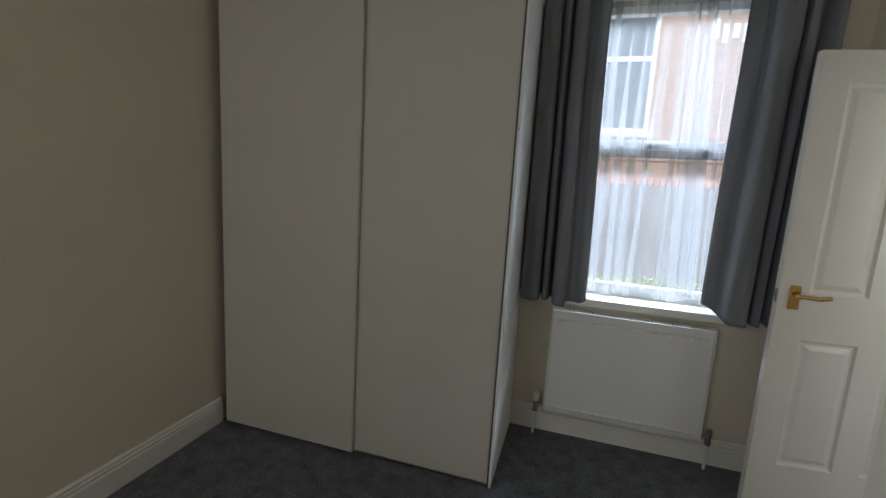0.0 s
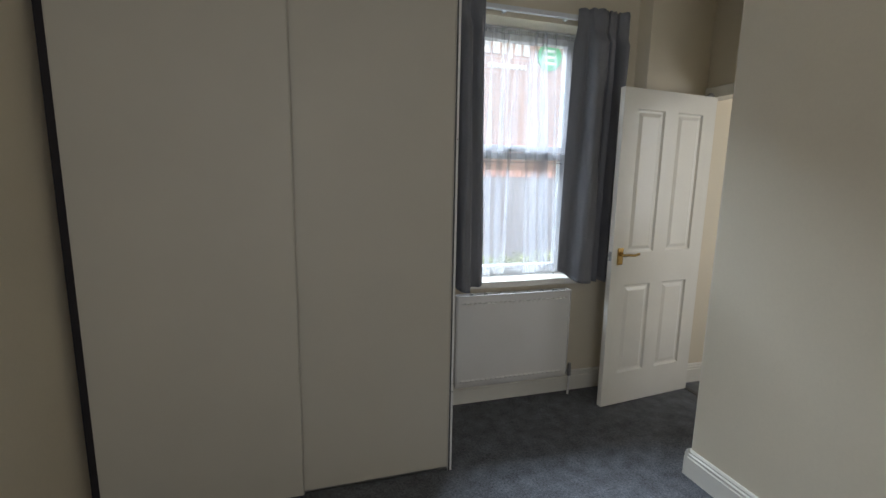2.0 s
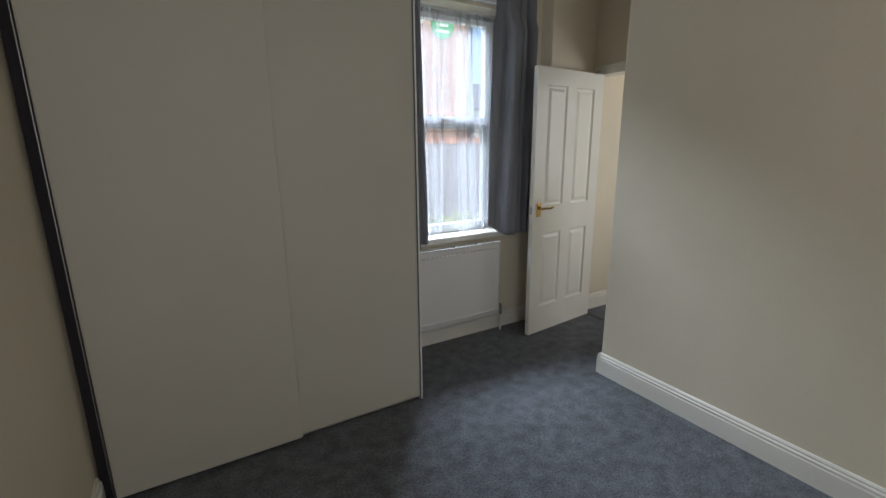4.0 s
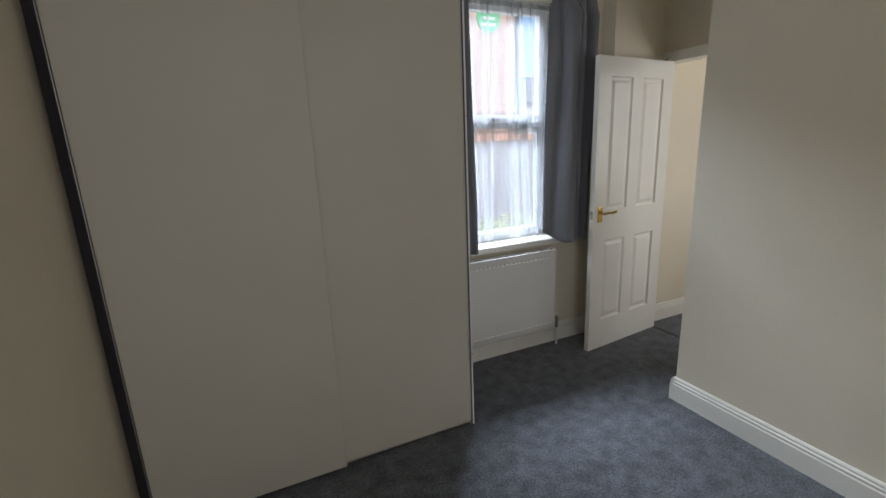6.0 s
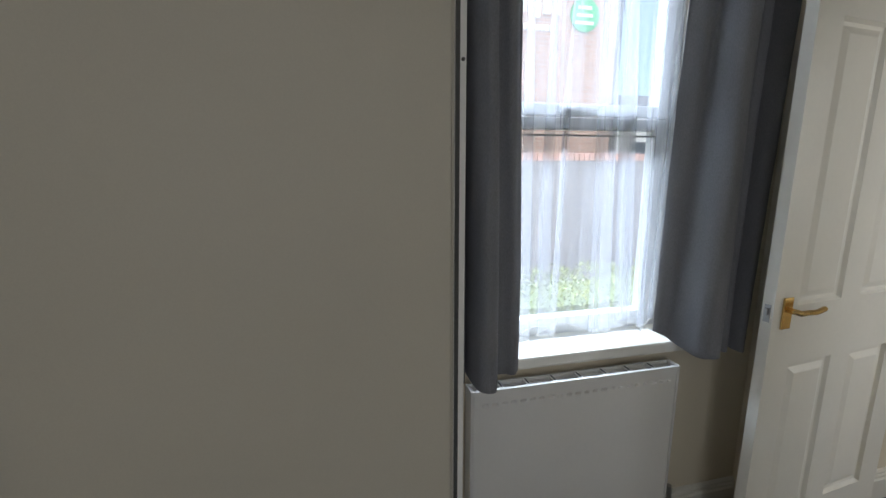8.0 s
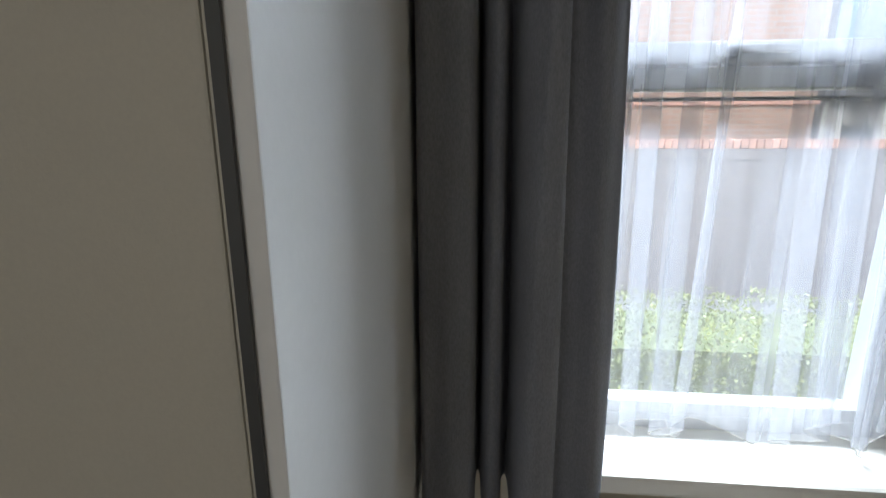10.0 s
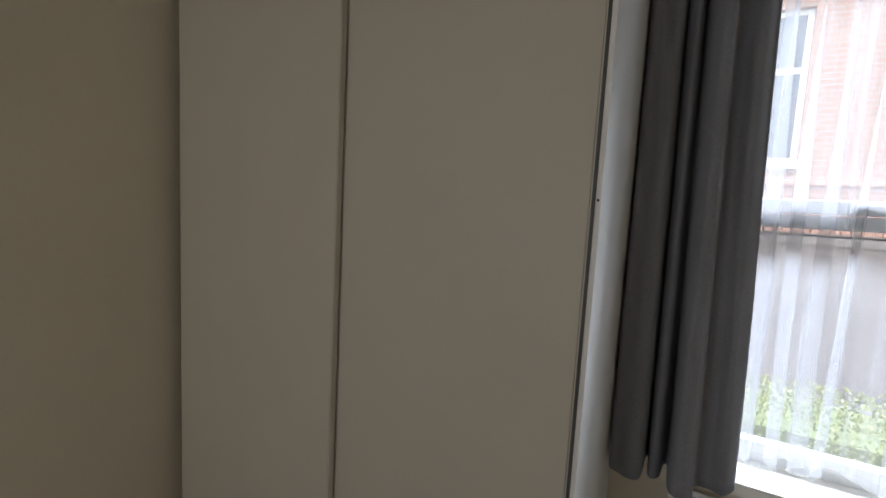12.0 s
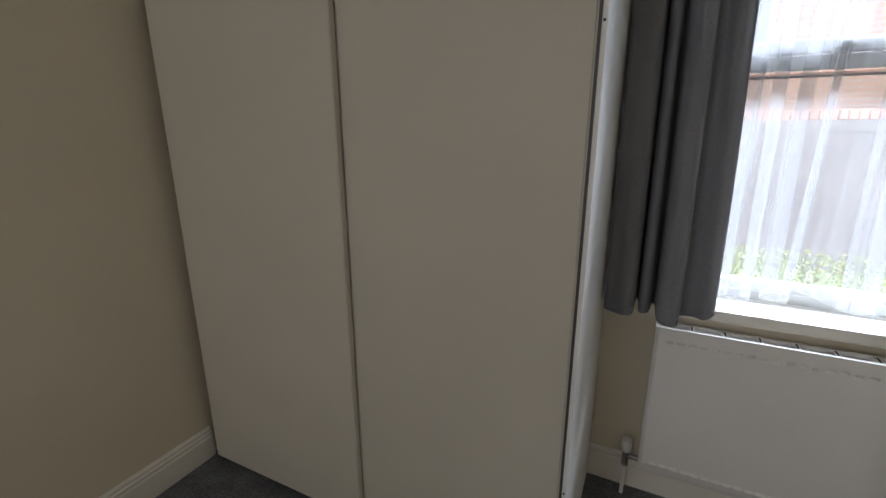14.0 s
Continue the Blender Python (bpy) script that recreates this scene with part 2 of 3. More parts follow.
structure("wall_nook", boxes(((1.40, YH, 0), (4.6, 0.26, H)), bevel=0.006), WALL,
          "cream painted wall behind the door, running on into the hall", "wall")
structure("wall_wardrobe_side", boxes(((XL - 0.2, YB, 0), (XL, 0, H))), WALL, "plain cream painted wall", "wall")
structure("wall_partition", boxes(((XR, YB, 0), (XD, YN, H)), bevel=0.010), WALL,
          "cream painted partition with a square corner", "wall")
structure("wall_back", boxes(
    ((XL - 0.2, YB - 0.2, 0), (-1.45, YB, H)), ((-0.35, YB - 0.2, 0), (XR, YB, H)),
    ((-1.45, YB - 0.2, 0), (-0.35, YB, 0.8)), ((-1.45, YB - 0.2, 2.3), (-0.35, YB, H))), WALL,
    "cream painted wall behind, unseen, with an assumed window", "wall")
structure("wall_over_door", boxes(((XD, YN, 2.062), (XD + 0.1, YH, H))), WALL,
          "cream painted wall over the doorway", "wall")
structure("wall_hall_west", boxes(((XD, -3.3, 0), (XD + 0.1, YN - 0.001, H))), WALL, "cream hall wall", "wall")
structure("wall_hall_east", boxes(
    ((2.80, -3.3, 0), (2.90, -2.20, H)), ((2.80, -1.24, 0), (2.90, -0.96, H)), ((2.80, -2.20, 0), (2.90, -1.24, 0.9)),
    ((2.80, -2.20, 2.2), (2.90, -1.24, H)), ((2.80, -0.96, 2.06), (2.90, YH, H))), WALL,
    "cream hall wall with a doorway and an added, unseen window", "wall")
structure("wall_hall_end", boxes(
    ((XD + 0.1, -3.5, 0), (2.80, -3.3, H))), WALL, "cream end wall of the hall", "wall")
structure("wall_far_room", boxes(((4.6, -1.15, 0), (4.7, YH, H)), ((2.90, -1.15, 0), (4.6, -1.05, H))), WALL,
          "cream wall of the room beyond the hall", "wall")
structure("ceiling", boxes(((XL - 0.2, YB - 0.2, H), (2.9, 0.26, H + 0.15)), ((2.9, -1.15, H), (4.7, 0.26, H + 0.15))), CEIL, "plain white ceiling", "ceiling")

SKIRT = [(0, 0), (0.019, 0), (0.019, 0.098), (0.014, 0.104), (0.017, 0.109), (0.017, 0.117), (0.011, 0.122),
         (0.012, 0.131), (0.006, 0.139), (0, 0.140)]
for a, b in (((1.40, 0), (0.0, 0)), ((2.80, YH), (1.401, YH)), ((XR, YB), (XR, YN - 0.0005)), ((XL, -0.632), (XL, YB)),
             ((XR - 0.018, YN), (XD, YN)), ((4.6, YH), (2.90, YH)), ((XL, YB), (XR, YB))):
    structure("baseboard", sweep(SKIRT, a, b), GLOSS, "white gloss skirting board with a grooved top", "skirting")

# door frame of the doorway, and the hall's further one
door_frame = thing("door_frame", "white gloss painted wooden door frame", "door frame", kind="structure")
part("frame_head", boxes(((XD - 0.016, YN + 0.001, 1.990), (XD + 0.112, YH - 0.001, 2.060)), bevel=0.004), GLOSS, door_frame)
part("jamb", boxes(((XD - 0.010, YH - 0.030, 0), (XD + 0.034, YH - 0.001, 1.989)), bevel=0.003), GLOSS, door_frame)
part("jamb", boxes(((XD - 0.010, YN + 0.001, 0), (XD + 0.112, YN + 0.030, 1.989)), bevel=0.003), GLOSS, door_frame)
hall_frame = thing("door_frame", "white gloss painted door frame across the hall", "door frame", kind="structure")
part("jamb", boxes(((2.76, YH - 0.075, 0), (2.93, YH - 0.001, 2.0)), bevel=0.006), GLOSS, hall_frame)
part("jamb", boxes(((2.76, -0.965, 0), (2.93, -0.90, 2.0)), bevel=0.006), GLOSS, hall_frame)
part("frame_head", boxes(((2.76, -0.965, 2.001), (2.93, YH - 0.001, 2.07)), bevel=0.006), GLOSS, hall_frame)
for x0, y0, y1 in ((XD - 0.014, YN + 0.03, YH - 0.056), (2.83, -0.899, YH - 0.076)):
    bar = bmesh.new()
    add_box(bar, (x0, y0, 0.0), (x0 + 0.034, y1, 0.007), 0.003)
    tagged(new("threshold_strip", mesh_of("threshold_strip", bar, STRIP)),
           "worn metal carpet strip across the doorway", "threshold strip")

# ---------------------------------------------------------------- window
window = thing("window_1", "white plastic double-glazed window with a top-hung upper sash", "window", kind="structure")
FY0, FY1 = 0.135, 0.200


def frame_ring(x0, x1, z0, z1, w, y0, y1, bevel=0.005):
    return boxes(((x0, y0, z0), (x0 + w, y1, z1)), ((x1 - w, y0, z0), (x1, y1, z1)),
                 ((x0 + w, y0, z0), (x1 - w, y1, z0 + w)), ((x0 + w, y0, z1 - w), (x1 - w, y1, z1)), bevel=bevel)


part("window_frame", frame_ring(WX0, WX1, 0.801, WZ1, 0.045, FY0 + 0.01, FY1), PVC, window)
upper = part("upper_sash", frame_ring(WX0 + 0.042, WX1 - 0.042, 1.626, WZ1 - 0.042, 0.042, FY0, FY1 - 0.01), PVC, window)
lower = part("lower_sash", frame_ring(WX0 + 0.042, WX1 - 0.042, 0.835, 1.622, 0.042, FY0 + 0.012, FY1 - 0.005), PVC, window)
part("gasket", boxes(((WX0 + 0.08, FY0 + 0.004, 1.558), (WX1 - 0.08, FY0 + 0.03, 1.563))), RUBBER, window)
for nm, z0, z1 in (("pane", 1.664, 2.305), ("pane", 0.872, 1.584)):
    p = part(nm, boxes(((WX0 + 0.08, 0.165, z0), (WX1 - 0.08, 0.171, z1))), GLASS, window)
    p.visible_shadow = False
part("latch_handle", boxes(((0.585, FY0 - 0.028, 1.640), (0.700, FY0 - 0.012, 1.656)),
                           ((0.560, FY0 - 0.022, 1.634), (0.600, FY0, 1.662)), bevel=0.004), PVC, window, "white latch handle")
part("lock", boxes(((0.842, FY0 - 0.002, 1.580), (0.868, FY0 + 0.014, 1.622)), bevel=0.002), PLASTIC_AND_GAP, window, "dark grey lock block")
part("window_sill", boxes(((WX0 - 0.002 + 0.004, -0.036, 0.768), (WX1 - 0.004, FY0 + 0.012, 0.812)), bevel=0.010), GLOSS, window,
     "white gloss painted sill with a rounded nose")

# ---------------------------------------------------------------- wardrobe
wardrobe = thing("sliding_wardrobe", "tall greige two-door sliding wardrobe with white carcase, doors closed", "wardrobe",
                 (-0.74, -0.3, 0))
WT = 2.36


def wpart(name, bm, material, parent=None, label="", smooth=False):
    bmesh.ops.translate(bm, verts=bm.verts, vec=(0.74, 0.3, 0))
    return part(name, bm, material, parent or wardrobe, label, smooth)


wpart("side_panel", boxes(((-0.019, -0.622, 0), (0.0, -0.020, WT)), bevel=0.0015), WHITE_SIDE, label="white end panel")
wpart("side_panel", boxes(((-1.497, -0.575, 0), (-1.478, -0.002, WT)), bevel=0.0015), CARCASE)
wpart("divider", boxes(((-0.750, -0.578, 0.055), (-0.731, -0.006, WT - 0.02)), bevel=0.001), CARCASE)
wpart("top_panel", boxes(((-1.477, -0.60, WT - 0.019), (-0.020, -0.002, WT))), CARCASE)
wpart("plinth", boxes(((-1.477, -0.565, 0.0), (-0.020, -0.545, 0.054))), CARCASE)
wpart("back_board", boxes(((-1.477, -0.0055, 0.07), (-0.020, -0.0015, WT - 0.02))), HARDBOARD, label="tan hardboard back")
for x0, x1 in ((-1.477, -0.7505), (-0.7305, -0.0195)):
    for z in (0.055, 0.355, 0.677, 2.040):
        wpart("shelf", boxes(((x0, -0.578, z), (x1, -0.0065, z + 0.019)), bevel=0.001), CARCASE, label="white melamine shelf")
    wpart("back_rail", boxes(((x0, -0.03, 2.000), (x1, -0.0065, 2.038))), CARCASE)
wpart("floor_track", boxes(((-1.477, -0.606, 0.0), (-0.020, -0.570, 0.012)), ((-1.477, -0.592, 0.0121), (-0.020, -0.588, 0.020)),
                           bevel=0.0015), ALU, label="aluminium floor track")
wpart("head_track", boxes(((-1.477, -0.645, WT - 0.06), (-0.020, -0.601, WT - 0.001))), ALU)


def sliding_door(x0, x1, y0, y1):
    """A flat laminate leaf with slim metal edge trims."""
    leaf = wpart("sliding_door", boxes(((x0, y0, 0.022), (x1, y1, WT - 0.03)), bevel=0.0018), PANEL,
                 label="flat greige laminate sliding door")
    for xa, xb in ((x0 - 0.004, x0 - 0.0005), (x1 + 0.0005, x1 + 0.004)):
        wpart("edge_trim", boxes(((xa, y0 + 0.001, 0.022), (xb, y1, WT - 0.03))), PANEL, leaf)
    return leaf


sliding_door(-1.470, -0.708, -0.648, -0.628)
sliding_door(-0.745, -0.0235, -0.621, -0.604)
# this near-black strip paints the shade of the gap beside the wall
wpart("brush_seal", boxes(((-1.528, -0.590, 0.0), (-1.479, -0.577, WT - 0.03))), DARK, label="dark strip painted as the shade in the wall gap")
wpart("side_trim", boxes(((-1.492, -0.606, 0.0), (-1.488, -0.591, WT - 0.03))), ALU, label="slim grey metal trim")
for z in (0.42, 1.62):
    wpart("screw_cap", cyls(((-0.006, -0.6224, z), (-0.006, -0.6240, z)), r=0.003, seg=12), PLASTIC_AND_GAP)
# dark strip painted as the shaded gap between right door and end panel
wpart("edge_profile", boxes(((-0.0185, -0.6250, 0.0), (-0.0115, -0.6223, WT - 0.005))), PLASTIC_AND_GAP, label="dark strip on the end panel, painted as the door gap")

# ---------------------------------------------------------------- radiator
radiator = thing("radiator", "white enamelled panel radiator below the window sill", "radiator", (0.575, -0.06, 0))
RX0, RX1, RZ0, RZ1 = 0.182, 0.970, 0.145, 0.745


def rpart(name, bm, material, parent=None, label="", smooth=False):
    bmesh.ops.translate(bm, verts=bm.verts, vec=(-0.575, 0.06, 0))
    return part(name, bm, material, parent or radiator, label, smooth)


def radiator_face():
    """Flat pressed sheet: rolled edges, and the flute ends showing in a row along top and bottom."""
    nx, rows_z = 264, []
    z = RZ0
    while z < RZ1 - 0.012:
        rows_z.append(z)
        z += 0.0025 if (z < RZ0 + 0.075 or z > RZ1 - 0.09) else 0.03
    rows_z.append(RZ1 - 0.012)
    bm = bmesh.new()
    grid = []
    for z in rows_z:
        line = []
        for i in range(nx + 1):
            x = RX0 + 0.006 + (RX1 - RX0 - 0.012) * i / nx
            y = -0.100
            d = (x - RX0) % 0.0333 / 0.0333
            lobe = max(0.0, math.sin(math.pi * d)) ** 0.6
            low = math.exp(-((z - RZ0 - 0.050) / 0.006) ** 2)
            top = math.exp(-((z - RZ1 + 0.050) / 0.0035) ** 2)
            edge = min(x - RX0 - 0.006, RX1 - 0.006 - x, z - RZ0)
            if edge > 0.03:
                y += 0.013 * top * (1.0 if 0.2 < d < 0.75 else 0.0) - 0.007 * low * lobe
            if z < RZ0 + 0.044:
                y += 0.004 + 0.010 * ((RZ0 + 0.044 - z) / 0.044) ** 2
            if edge < 0.004:
                y += 0.004
            line.append(bm.verts.new((x, y, z)))
        grid.append(line)
    for a, b in zip(grid, grid[1:]):
        for i in range(nx):
            bm.faces.new((a[i], a[i + 1], b[i + 1], b[i]))
    return bm


face = rpart("front_panel", radiator_face(), RAD, smooth=True)
sol = face.modifiers.new("thickness", "SOLIDIFY")
sol.thickness, sol.offset = 0.003, -1
rpart("rear_panel", boxes(((RX0 + 0.01, -0.045, RZ0 + 0.01), (RX1 - 0.01, -0.035, RZ1 - 0.03)), bevel=0.003), RAD)
for x in (RX0, RX1 - 0.005):
    rpart("side_cover", boxes(((x, -0.101, RZ0 + 0.02), (x + 0.005, -0.038, RZ1 + 0.002)), bevel=0.0015), RAD)
bars = [((RX0 + 0.006, -0.1005, RZ1 - 0.012), (RX1 - 0.006, -0.088, RZ1)), ((RX0 + 0.006, -0.048, RZ1 - 0.012), (RX1 - 0.006, -0.038, RZ1))]
for i in range(9):
    x = RX0 + 0.006 + (RX1 - RX0 - 0.016) * i / 8
    bars.append(((x, -0.0875, RZ1 - 0.010), (x + 0.016 if 0 < i < 8 else x + 0.006, -0.0485, RZ1 - 0.001)))
for k in range(4):
    y = -0.083 + k * 0.010
    bars.append(((RX0 + 0.008, y, RZ1 - 0.013), (RX1 - 0.008, y + 0.0045, RZ1 - 0.0105)))
rpart("top_grille", boxes(*bars), RAD, label="white slotted top grille")
# thin dark bars laid on top paint the shade of open slots
for lo, hi in [((RX0 + 0.012 + (RX1 - RX0 - 0.016) * i / 8, -0.082, RZ1 - 0.0008), (RX0 + 0.016 + (RX1 - RX0 - 0.016) * i / 8, -0.05, RZ1 + 0.0006))
               for i in range(1, 8)]:
    rpart("grille_slot", boxes((lo, hi)), DARK)
for x, trv in ((0.138, True), (1.012, False)):
    v = bmesh.new()
    add_cyl(v, (x, -0.066, 0.150), (x, -0.066, 0.196), 0.013, 6)
    add_cyl(v, (x, -0.066, 0.176), (RX0 + 0.02 if trv else RX1 - 0.02, -0.066, 0.176), 0.010, 12)
    add_cyl(v, (x, -0.066, 0.136), (x, -0.066, 0.152), 0.014, 6)
    valve = rpart("valve", v, STEEL, label="dull metal valve")
    cap = bmesh.new()
    if trv:
        add_cyl(cap, (x, -0.066, 0.197), (x, -0.066, 0.214), 0.015, 20, 0.020)
        add_cyl(cap, (x, -0.066, 0.2141), (x, -0.066, 0.248), 0.020, 20, 0.018)
    else:
        add_cyl(cap, (x, -0.066, 0.197), (x, -0.066, 0.222), 0.012, 16, 0.010)
    rpart("valve_cap", cap, RAD if trv else STEEL, valve, "white plastic valve cap" if trv else "", smooth=False)
    rpart("pipe", cyls(((x, -0.066, 0.0), (x, -0.066, 0.136)), r=0.0075), RAD, label="white painted pipe")

# ---------------------------------------------------------------- open door
DW, DH, DT = 0.762, 1.981, 0.036
door = thing("door_1", "white gloss four-panel door standing wide open beside the window", "door", (1.866, -0.182, 0.008), kind="structure")
door.rotation_euler = (0, 0, radians(185.7))
# local: x from the hinge to the free edge, y 0 at the far face and DT at the near one


def panelled_face(bm, y, sgn):
    """One face with four sunk panels, each with a moulded edge and a raised field."""
    st, mu = 0.112, 0.104
    xs = [0, st, (DW - mu) / 2, (DW + mu) / 2, DW - st, DW]
    zs = [0, 0.215, 0.800, 1.005, 1.865, DH]
    for i in range(5):
        for j in range(5):
            x0, x1, z0, z1 = xs[i], xs[i + 1], zs[j], zs[j + 1]
            if i in (1, 3) and j in (1, 3):
                rings = [(0, 0), (0.003, -0.004), (0.009, -0.0115), (0.020, -0.0125), (0.040, -0.0035), (0.043, -0.003)]
                loops = []
                for o, d in rings:
                    loops.append([bm.verts.new((x, y + sgn * d, z)) for x, z in
                                  ((x0 + o, z0 + o), (x1 - o, z0 + o), (x1 - o, z1 - o), (x0 + o, z1 - o))])
                for a, b in zip(loops, loops[1:]):
                    for k in range(4):
                        bm.faces.new((a[k], a[(k + 1) % 4], b[(k + 1) % 4], b[k]))
                bm.faces.new(loops[-1])
            else:
                bm.faces.new([bm.verts.new((x, y, z)) for x, z in ((x0, z0), (x1, z0), (x1, z1), (x0, z1))])


bm = bmesh.new()
panelled_face(bm, DT, 1)
panelled_face(bm, 0, -1)
for quad in (((0, 0, 0), (0, DT, 0), (0, DT, DH), (0, 0, DH)), ((DW, 0, 0), (DW, DT, 0), (DW, DT, DH), (DW, 0, DH)),
             ((0, 0, 0), (DW, 0, 0), (DW, DT, 0), (0, DT, 0)), ((0, 0, DH), (DW, 0, DH), (DW, DT, DH), (0, DT, DH))):
    bm.faces.new([bm.verts.new(q) for q in quad])
bmesh.ops.remove_doubles(bm, verts=bm.verts, dist=0.0002)
part("door_leaf", bm, GLOSS, door)
HX, HZ = DW - 0.058, 0.985
hd = part("door_handle", boxes(((HX - 0.021, DT + 0.0005, HZ - 0.052), (HX + 0.021, DT + 0.0075, HZ + 0.052)), bevel=0.003), BRASS, door,
          "polished brass lever handle on a backplate")
bm = bmesh.new()
add_cyl(bm, (HX, DT + 0.007, HZ + 0.012), (HX, DT + 0.048, HZ + 0.012), 0.009, 16)
pts = catmull([(HX + 0.004, DT + 0.046, HZ + 0.012), (HX - 0.03, DT + 0.050, HZ + 0.014), (HX - 0.07, DT + 0.047, HZ + 0.010),
               (HX - 0.112, DT + 0.044, HZ + 0.016)], 5)
for a, b in zip(pts, pts[1:]):
    add_cyl(bm, a, b + (b - a) * 0.1, 0.0085, 12, 0.008)
part("lever", bm, BRASS, hd, smooth=True)
part("latch_plate", boxes(((DW + 0.0003, 0.008, HZ - 0.028), (DW + 0.002, 0.028, HZ + 0.030)),
                          ((DW + 0.002, 0.012, HZ - 0.002), (DW + 0.010, 0.024, HZ + 0.018)), bevel=0.0006), STEEL, door, "steel latch plate and bolt")
part("closer_bracket", boxes(((0.02, 0.006, DH + 0.0005), (0.075, 0.030, DH + 0.012)), ((0.03, 0.010, DH + 0.0121), (0.055, 0.026, DH + 0.024)), bevel=0.001),
     STEEL, door, "small worn metal bracket on the door's top")
for z in (0.2, 1.72):
    part("hinge", cyls(((-0.004, 0.002, z), (-0.004, 0.002, z + 0.075)), r=0.005), STEEL, door)

# ---------------------------------------------------------------- curtains and net


def drape(name, low, high, z_low, z_high, material, label, category, header=0.11, pleats=4, rows=60, thick=0.003):
    """A hanging cloth: the fold line runs from low (hem) to high (below the gathered heading)."""
    ll, hl = catmull(low, 10), catmull(high, 10)
    n = len(ll)
    bm = bmesh.new()
    grid = []
    for k in range(rows + 1):
        f = k / rows
        z = None
        line = []
        for i in range(n):
            u = i / (n - 1)
            a, b = ll[i], hl[i]
            zb = a.z if len(a) > 2 else 0.0
            z = (z_low + zb) + (z_high - z_low - zb) * f
            g = min(1.0, (z - z_low) / (z_high - header - z_low))
            g = g * g * (3 - 2 * g) * 0.6 + g * 0.4
            x = a.x + (b.x - a.x) * g
            y = a.y + (b.y - a.y) * g
            sway = noise.noise(Vector((x * 9, z * 1.6, 3.1))) * 0.010 * (1 - abs(2 * f - 1)) + noise.noise(Vector((u * 26, z * 1.7, 7.7))) * 0.006 + noise.noise(Vector((u * 9, z * 7, 2.2))) * 0.0025
            y = min(-0.040, y + (0.004 + 0.007 * f) * math.sin(u * 40 + 1.2 * math.sin(u * 13) + 2.6 * (1 - f)) + sway)
            h = (z - (z_high - header)) / header
            if h > -0.6:
                s = math.sin(u * math.pi * pleats * 2)
                w = max(0.0, 1 - abs(h) * 1.2) if h < 0 else 1.0
                pin = math.exp(-(h / 0.25) ** 2)
                y = y + (-0.085 + 0.014 * s - y) * w * 0.7 - 0.010 * (1 - pin) * w * max(0, s)
                x += 0.006 * math.cos(u * math.pi * pleats * 2) * w
                if f == 1.0:
                    z += 0.008 * abs(s)
            line.append(bm.verts.new((x, y, z)))
        grid.append(line)
    for a, b in zip(grid, grid[1:]):
        for i in range(n - 1):
            bm.faces.new((a[i], a[i + 1], b[i + 1], b[i]))
    ob = tagged(new(name, mesh_of(name, bm, material, True)), label, category)
    if thick:
        so = ob.modifiers.new("thickness", "SOLIDIFY")
        so.thickness, so.offset = thick, 0
    return ob


def gathered(low, shift, squeeze):
    """The same folds below the heading, drawn together and shallower."""
    x0 = low[0][0]
    return [(x0 + shift + (x - x0) * squeeze, -0.105 + (y + 0.105) * 0.72, 0) for x, y, _ in low]


left_hem = [(0.016, -0.070, 0.02), (0.014, -0.165, 0.005), (0.050, -0.190, 0), (0.098, -0.175, 0), (0.106, -0.060, 0.01),
            (0.116, -0.060, 0.01), (0.122, -0.135, 0), (0.148, -0.140, 0), (0.158, -0.050, 0), (0.170, -0.050, 0),
            (0.177, -0.165, -0.006), (0.205, -0.195, -0.012), (0.236, -0.185, -0.012), (0.241, -0.120, -0.006),
            (0.275, -0.105, 0), (0.315, -0.130, 0), (0.345, -0.085, 0.008)]
right_hem = [(0.890, -0.040, 0.058), (0.930, -0.060, 0.040), (0.968, -0.085, 0.010), (0.976, -0.160, 0), (1.010, -0.190, 0),
             (1.055, -0.175, 0), (1.066, -0.060, 0.01), (1.080, -0.055, 0.01), (1.088, -0.130, 0), (1.115, -0.140, 0),
             (1.125, -0.050, 0.01), (1.145, -0.050, 0.01), (1.155, -0.150, 0), (1.190, -0.150, 0), (1.215, -0.085, 0.01)]
drape("curtain", left_hem, gathered(left_hem, -0.006, 0.92), 0.806, 2.447, CURTAIN,
      "dark grey velvet curtain drawn aside, hanging in deep folds", "curtain")
drape("curtain", right_hem, gathered(right_hem, 0.015, 1.09), 0.806, 2.452, CURTAIN,
      "dark grey velvet curtain with its corner resting on the sill", "curtain")

track = thing("curtain_track", "white plastic curtain track above the window", "curtain track")
part("rail", boxes(((-0.0 + 0.01, -0.066, 2.398), (1.27, -0.040, 2.404)), ((0.01, -0.066, 2.4041), (1.27, -0.060, 2.424)), bevel=0.0015), PVC, track)
for x in (0.05, 0.45, 0.85, 1.24):
    part("bracket", boxes(((x, -0.0395, 2.400), (x + 0.02, -0.0005, 2.426)), bevel=0.002), PVC, track)


